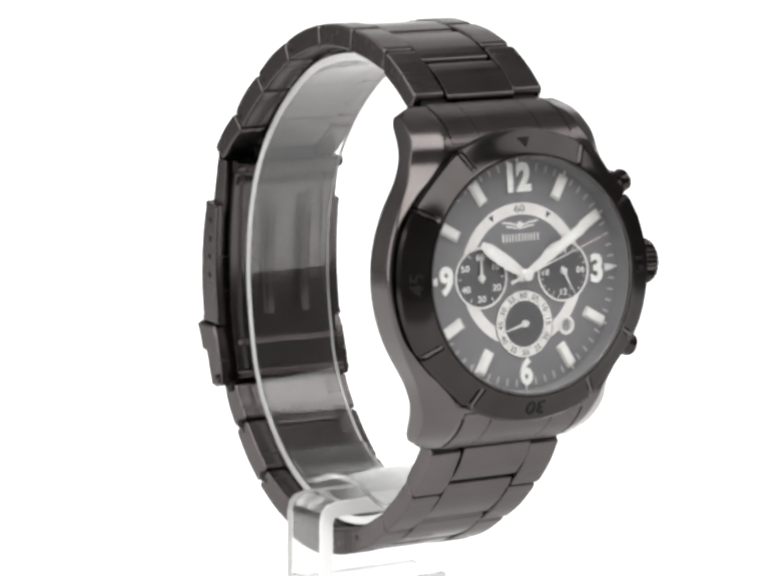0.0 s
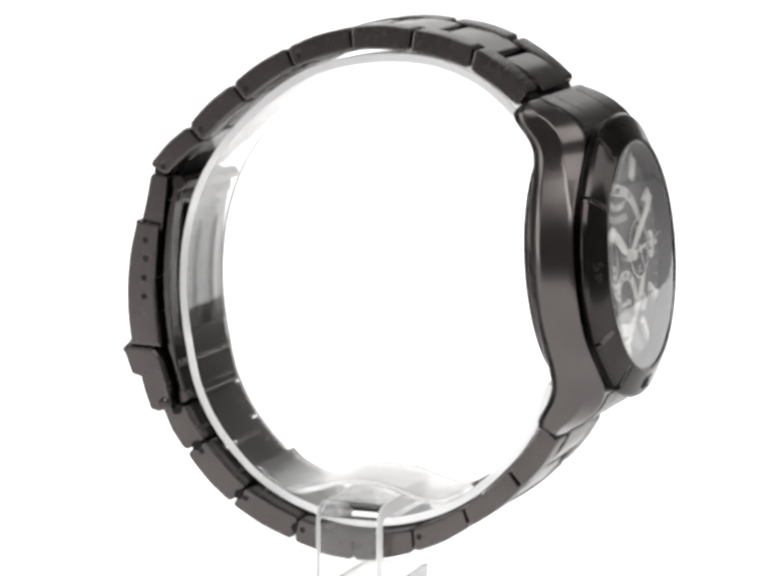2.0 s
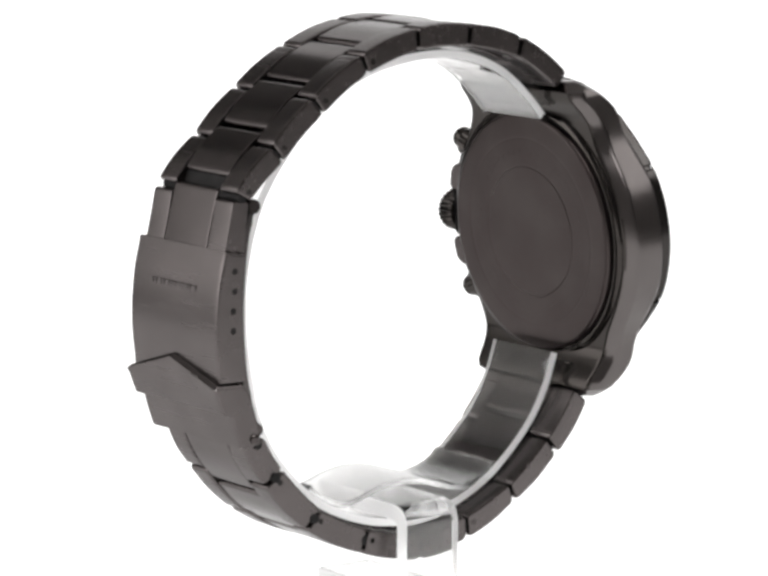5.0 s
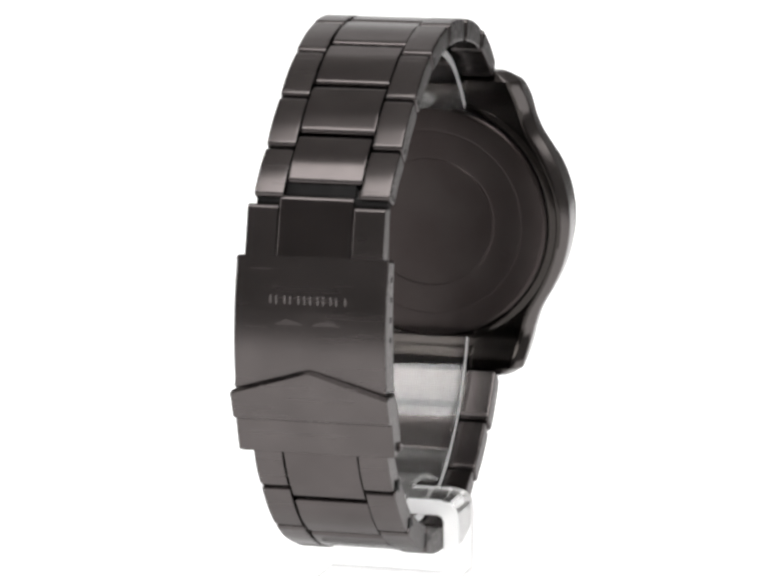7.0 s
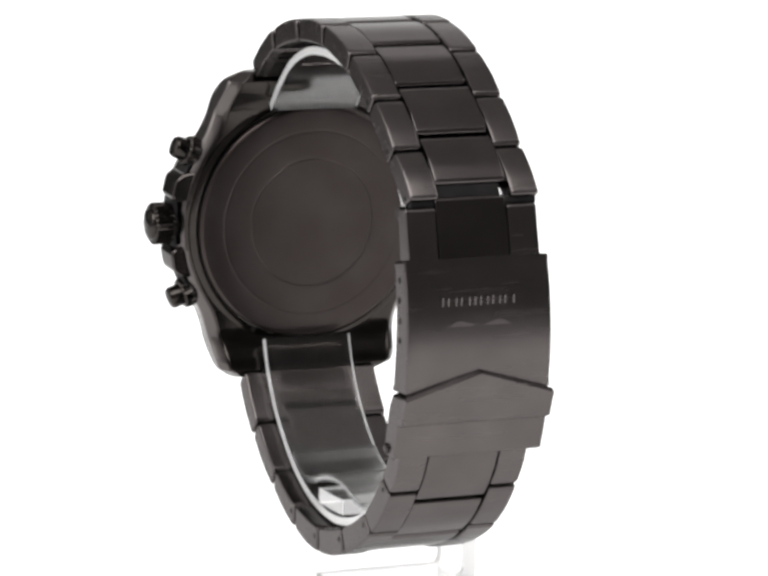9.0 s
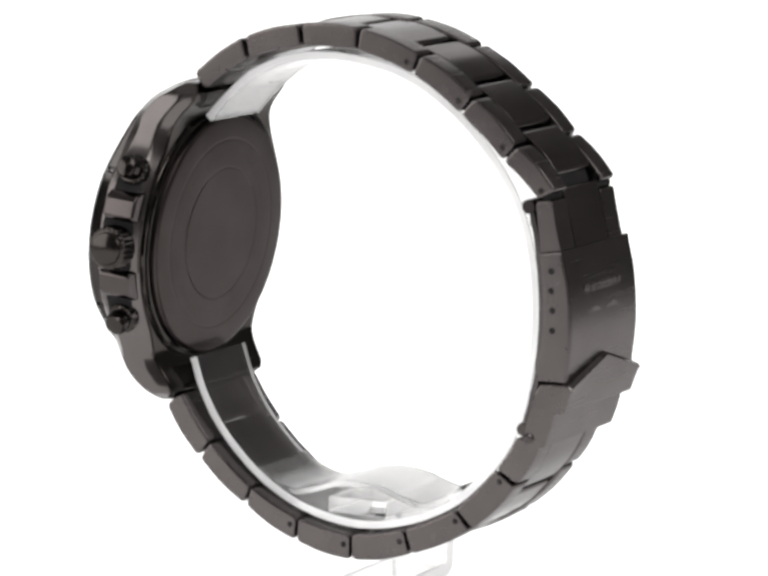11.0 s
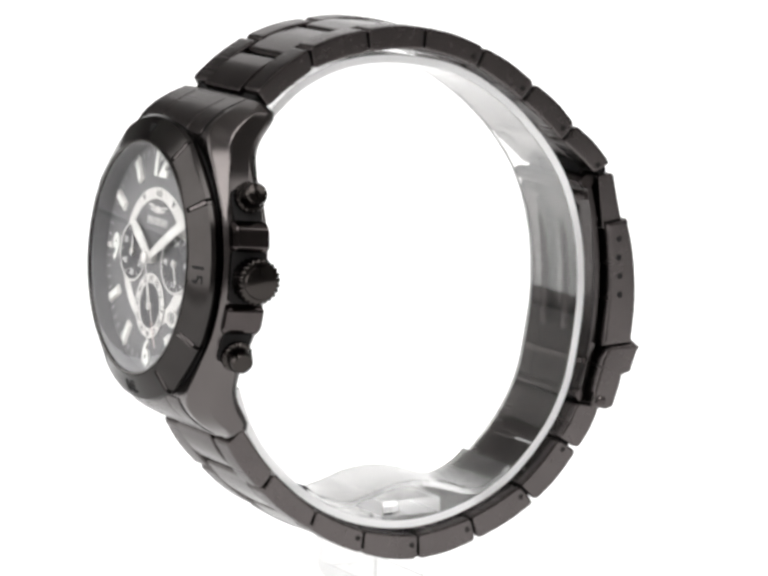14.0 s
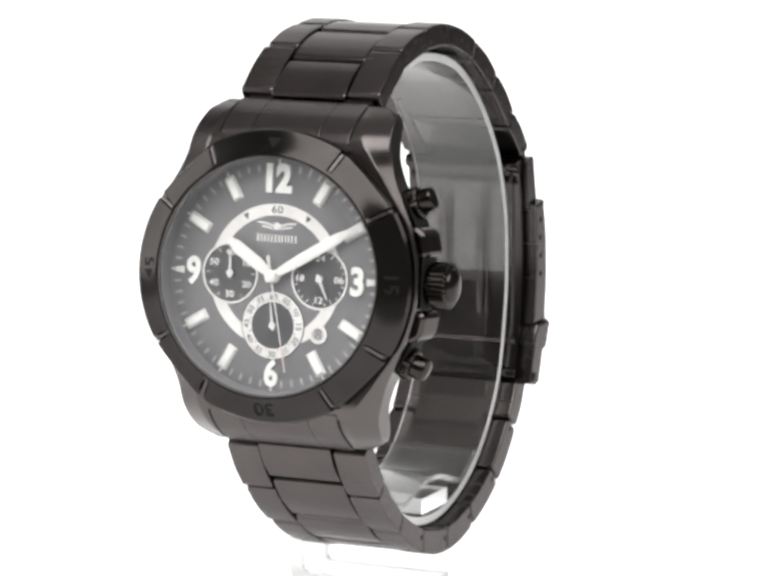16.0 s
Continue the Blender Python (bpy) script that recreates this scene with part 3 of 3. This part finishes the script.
def build_clasp():
    before = set(watch.children)
    # stub that slides into the clasp
    for x1, x2, top in ((-10.3, -5.65, 0.0), (-5.5, 5.5, 1.3), (5.65, 10.3, 0.0)):
        o = rounded([(34.15 - top * 0.45, 17.1 + top), (34.9, 13.2), (35.9, 9.0), (32.4, 8.4), (31.4 - top * 0.3, 16.7 + top)], [0.7, 2.0, 0.3, 0.3, 0.6], 4)
        part("clasp_stub", prism(o, x1, x2, 0.22), STEEL if top == 0 else STEEL_CENTRE, watch)
    # tongue set back in the gap above the stub, black as the gap's shade
    part("clasp_stub_tongue", prism(rounded([(30.2, 19.6), (31.6, 20.4), (33.0, 16.4), (31.2, 15.6)], 0.5, 3), -5.4, 5.4, 0.15), RECESS, watch)
    outer = smooth_path([(36.2, 9.9), (37.3, 5.2), (37.8, 0.4), (37.8, -4.2), (37.2, -9.5)], 5)
    inner = smooth_path([(32.2, -9.6), (32.9, -4.2), (33.2, 0.4), (33.0, 5.2), (32.6, 9.4)], 5)
    o = [*outer, *inner]
    cover = part("clasp_cover", prism(o, -11.35, 11.35, 0.5), STEEL, watch, "smooth brushed clasp cover")
    for side in (-1, 1):
        for z in (6.9, 4.0, 1.1, -1.8):
            # no hole is cut: a black disc carries its shade
            hole = turned([(0, 0), (0.48, 0), (0.48, 0.02), (0.38, 0.035), (0.36, 0.01), (0, 0.01)], 20)
            part("adjustment_hole", moved(hole, pose(11.35 * side, 34.8 + (0.1 if z < 2 else -0.15), z, 0, 90 * side, 0)), RECESS, cover)
    # pressed maker's name and wings as plain relief
    for k, w in enumerate((0.4, 1.55, 1.55, 0.4, 1.4, 1.4, 1.65)):
        x = 4.9 - sum((0.4, 1.55, 1.55, 0.4, 1.4, 1.4, 1.65)[:k]) - 0.52 * k - w / 2
        for dx in ((-w / 2 + 0.15, w / 2 - 0.15) if w > 0.5 else (0,)):
            part("pressed_bar", moved(bar(0.36, 2.5, 0.08, 0.05), pose(x + dx + 1.1, 37.50, 3.2, 94, 0, 180)), STEEL, cover)
    for s in (-1, 1):
        wing = [(0.7 * s, 0.2), (3.2 * s, 0.9), (6.2 * s, -0.5), (3.0 * s, -0.6), (0.8 * s, -0.6)]
        part("pressed_wing", moved(loft([(0, wing), (0.03, wing)], "z"), pose(0.2, 37.78, 0.2, 90, 0, 180)), STEEL, cover)

    # fold-over lock with a pointed upper edge
    def lock_outline(x, d):
        top = -6.2 - 3.4 * abs(x) / 11.4
        out = [(37.8, top), (38.5, top - 0.5), (38.0, -11.0), (36.9, -13.9), (35.4, -14.3), (34.9, -16.2), (33.8, -19.2), (32.6, -19.5), (30.2, -18.9), (30.6, -16.0), (32.0, -11.5), (33.2, top - 0.2)]
        return inset(out, d)
    xs = [(-11.75, 0.35), (-11.6, 0.1), (-11.35, 0)] + [(x, 0) for x in np.linspace(-10.4, 10.4, 13)] + [(11.35, 0), (11.6, 0.1), (11.75, 0.35)]
    lock = part("clasp_lock", loft([(x, lock_outline(x, d)) for x, d in xs]), STEEL, watch, "fold-over clasp lock with pointed edge", 30)
    for side in (-1, 1):
        pin = turned([(0, -0.3), (0.75, -0.3), (0.75, 0.25), (0.5, 0.5), (0, 0.58)], 24)
        part("hinge_pin", moved(pin, pose(11.7 * side, 31.5, -18.0, 0, 90 * side, 0)), POLISHED, lock)
    # folding blade inside, with two pressed ribs
    path = smooth_path([(30.1, 15.9), (31.2, 11.0), (31.9, 5.0), (32.1, -1.0), (31.6, -8.0), (30.6, -13.2), (29.4, -17.4)], 5)
    blade = part("clasp_blade", prism(strip_outline(path, 0.9), -9.4, 9.4, 0.12), INSIDE, watch, "polished folding blade inside the clasp")
    for x in (-3.2, 3.2):
        path = smooth_path([(30.35, 10.5), (31.0, 5.0), (31.2, -1.0), (30.75, -8.0)], 5)
        part("rib", prism(strip_outline(path, 1.3), x - 1.1, x + 1.1, 0.55), INSIDE, blade, "", 60)
    for z, y, h in ((13.6, 30.2, 1.6), (-12.2, 30.4, 1.3)):
        part("cross_ridge", prism(rounded([(y - 0.35, z - h / 2), (y + 0.7, z - h / 2), (y + 0.7, z + h / 2), (y - 0.35, z + h / 2)], 0.3, 3), -9.0, 9.0, 0.15), POLISHED, blade)
    for x in (-4.4, 4.4):
        part("rivet", moved(turned([(0, -0.3), (0.7, -0.3), (0.7, 0.15), (0.45, 0.4), (0, 0.5)], 20), pose(x, 30.35, 11.3, 90, 0, 0)), POLISHED, blade, "small polished rivet")
    part("hinge_barrel", moved(turned([(0, -9.6), (1.0, -9.6), (1.1, -9.4), (1.1, 9.4), (1.0, 9.6), (0, 9.6)], 24), pose(0, 29.9, 15.8, 0, 90, 0)), POLISHED, watch, "polished hinge barrel")
    part("hinge_barrel", moved(turned([(0, -9.6), (0.9, -9.6), (1.0, -9.4), (1.0, 9.4), (0.9, 9.6), (0, 9.6)], 24), pose(0, 29.3, -17.3, 0, 90, 0)), POLISHED, watch, "polished hinge barrel")
    for ob in set(watch.children) - before:
        ob.location.x += 0.72 * MM


case = build_case()
build_end_links()
build_bezel()
build_dial()
second_pointer, running_pointer = build_pointers()
build_crown(case)
build_bracelet()
build_clasp()


# ---- the acrylic stand ----
def build_stand():
    x0, x1, t = -13.6, 8.6, 2.4
    zt, zb = -31.2, -46.8
    o = [(x1, zt), (x1, zt - t)]
    o += [(x0 + t + 1.0, zt - t), (x0 + t + 0.3, zt - t - 0.3), (x0 + t, zt - t - 1.0)]
    o += [(x0 + t, zb + t + 1.0), (x0 + t + 0.3, zb + t + 0.3), (x0 + t + 1.0, zb + t)]
    o += [(x1 + 0.4, zb + t), (x1 + 0.4, zb), (x0 + 3.0, zb), (x0 + 1.2, zb + 0.5), (x0 + 0.3, zb + 1.5), (x0, zb + 3.0)]
    o += [(x0, zt - 3.0), (x0 + 0.3, zt - 1.5), (x0 + 1.2, zt - 0.5), (x0 + 3.0, zt)]
    bracket = part("bracket", loft([(-4.4, inset(o, 0.12)), (-4.25, o), (5.35, o), (5.5, inset(o, 0.12))], "y"), BRACKET, stand, "bent strip of clear acrylic")
    ring = [(-28.8, -12), (-26.8, -17.6), (-23.1, -23.4), (-16.4, -29.7), (-8.6, -33.6), (0.6, -35.1), (9.6, -33.5), (17.6, -29.5), (24.0, -23.0), (27.4, -17.0), (29.0, -11), (30.2, -2), (29.5, 8), (26.2, 17.5), (19.2, 26.3), (10, 32.9), (0, 35.6), (-9.5, 35.6), (-17.2, 33.0), (-22.6, 28.8), (-26.0, 25.2)]
    cuff = part("cuff", prism(strip_outline(smooth_path(ring, 5), 1.3), -6.3, 8.2, 0.15), ACRYLIC, stand, "open cuff of clear bent acrylic")
    arch = [(-17.0, -28.2), (-15.4, -29.6), (-13.0, -30.7), (-10.2, -31.2), (-7.0, -30.5), (-3.4, -29.4), (0.6, -29.0), (4.6, -29.4), (8.2, -30.5), (11.4, -31.2), (14.0, -30.5), (16.4, -29.2), (18.0, -27.8)]
    bridge = part("bridge", prism(strip_outline(smooth_path(arch, 5), 0.9), -6.2, 8.1, 0.12), HAZY, stand, "arched clear strip over the bracket")
    # sawn edges of bracket and cuff are frosted, those of the thin bridge are clear
    bridge.visible_shadow = False
    for ob, axis in ((bracket, 1), (cuff, 0)):
        ob.visible_shadow = False
        ob.data.materials.append(FROSTED)
        for poly in ob.data.polygons:
            if abs(poly.normal[axis]) > 0.6:
                poly.material_index = 1


build_stand()


# ---- what moves: the turntable carries watch and stand, the seconds run ----
def motions():
    steps = [0.5 * k for k in range(33)]
    turn = [(t, pose(0, 0, AXIS_Z, 0, 0, TURN_START + TURN_RATE * t)) for t in steps]
    walk(watch, turn)
    walk(stand, turn)
    walk(second_pointer, [(t, CASE_M @ pose(0, 0, 0, 0, 0, -(70.5 + 6.12 * t))) for t in steps])
    walk(running_pointer, [(t, CASE_M @ pose(0, -7.1 * MM, 0, 0, 0, -(255 + 6.12 * t))) for t in steps])


motions()
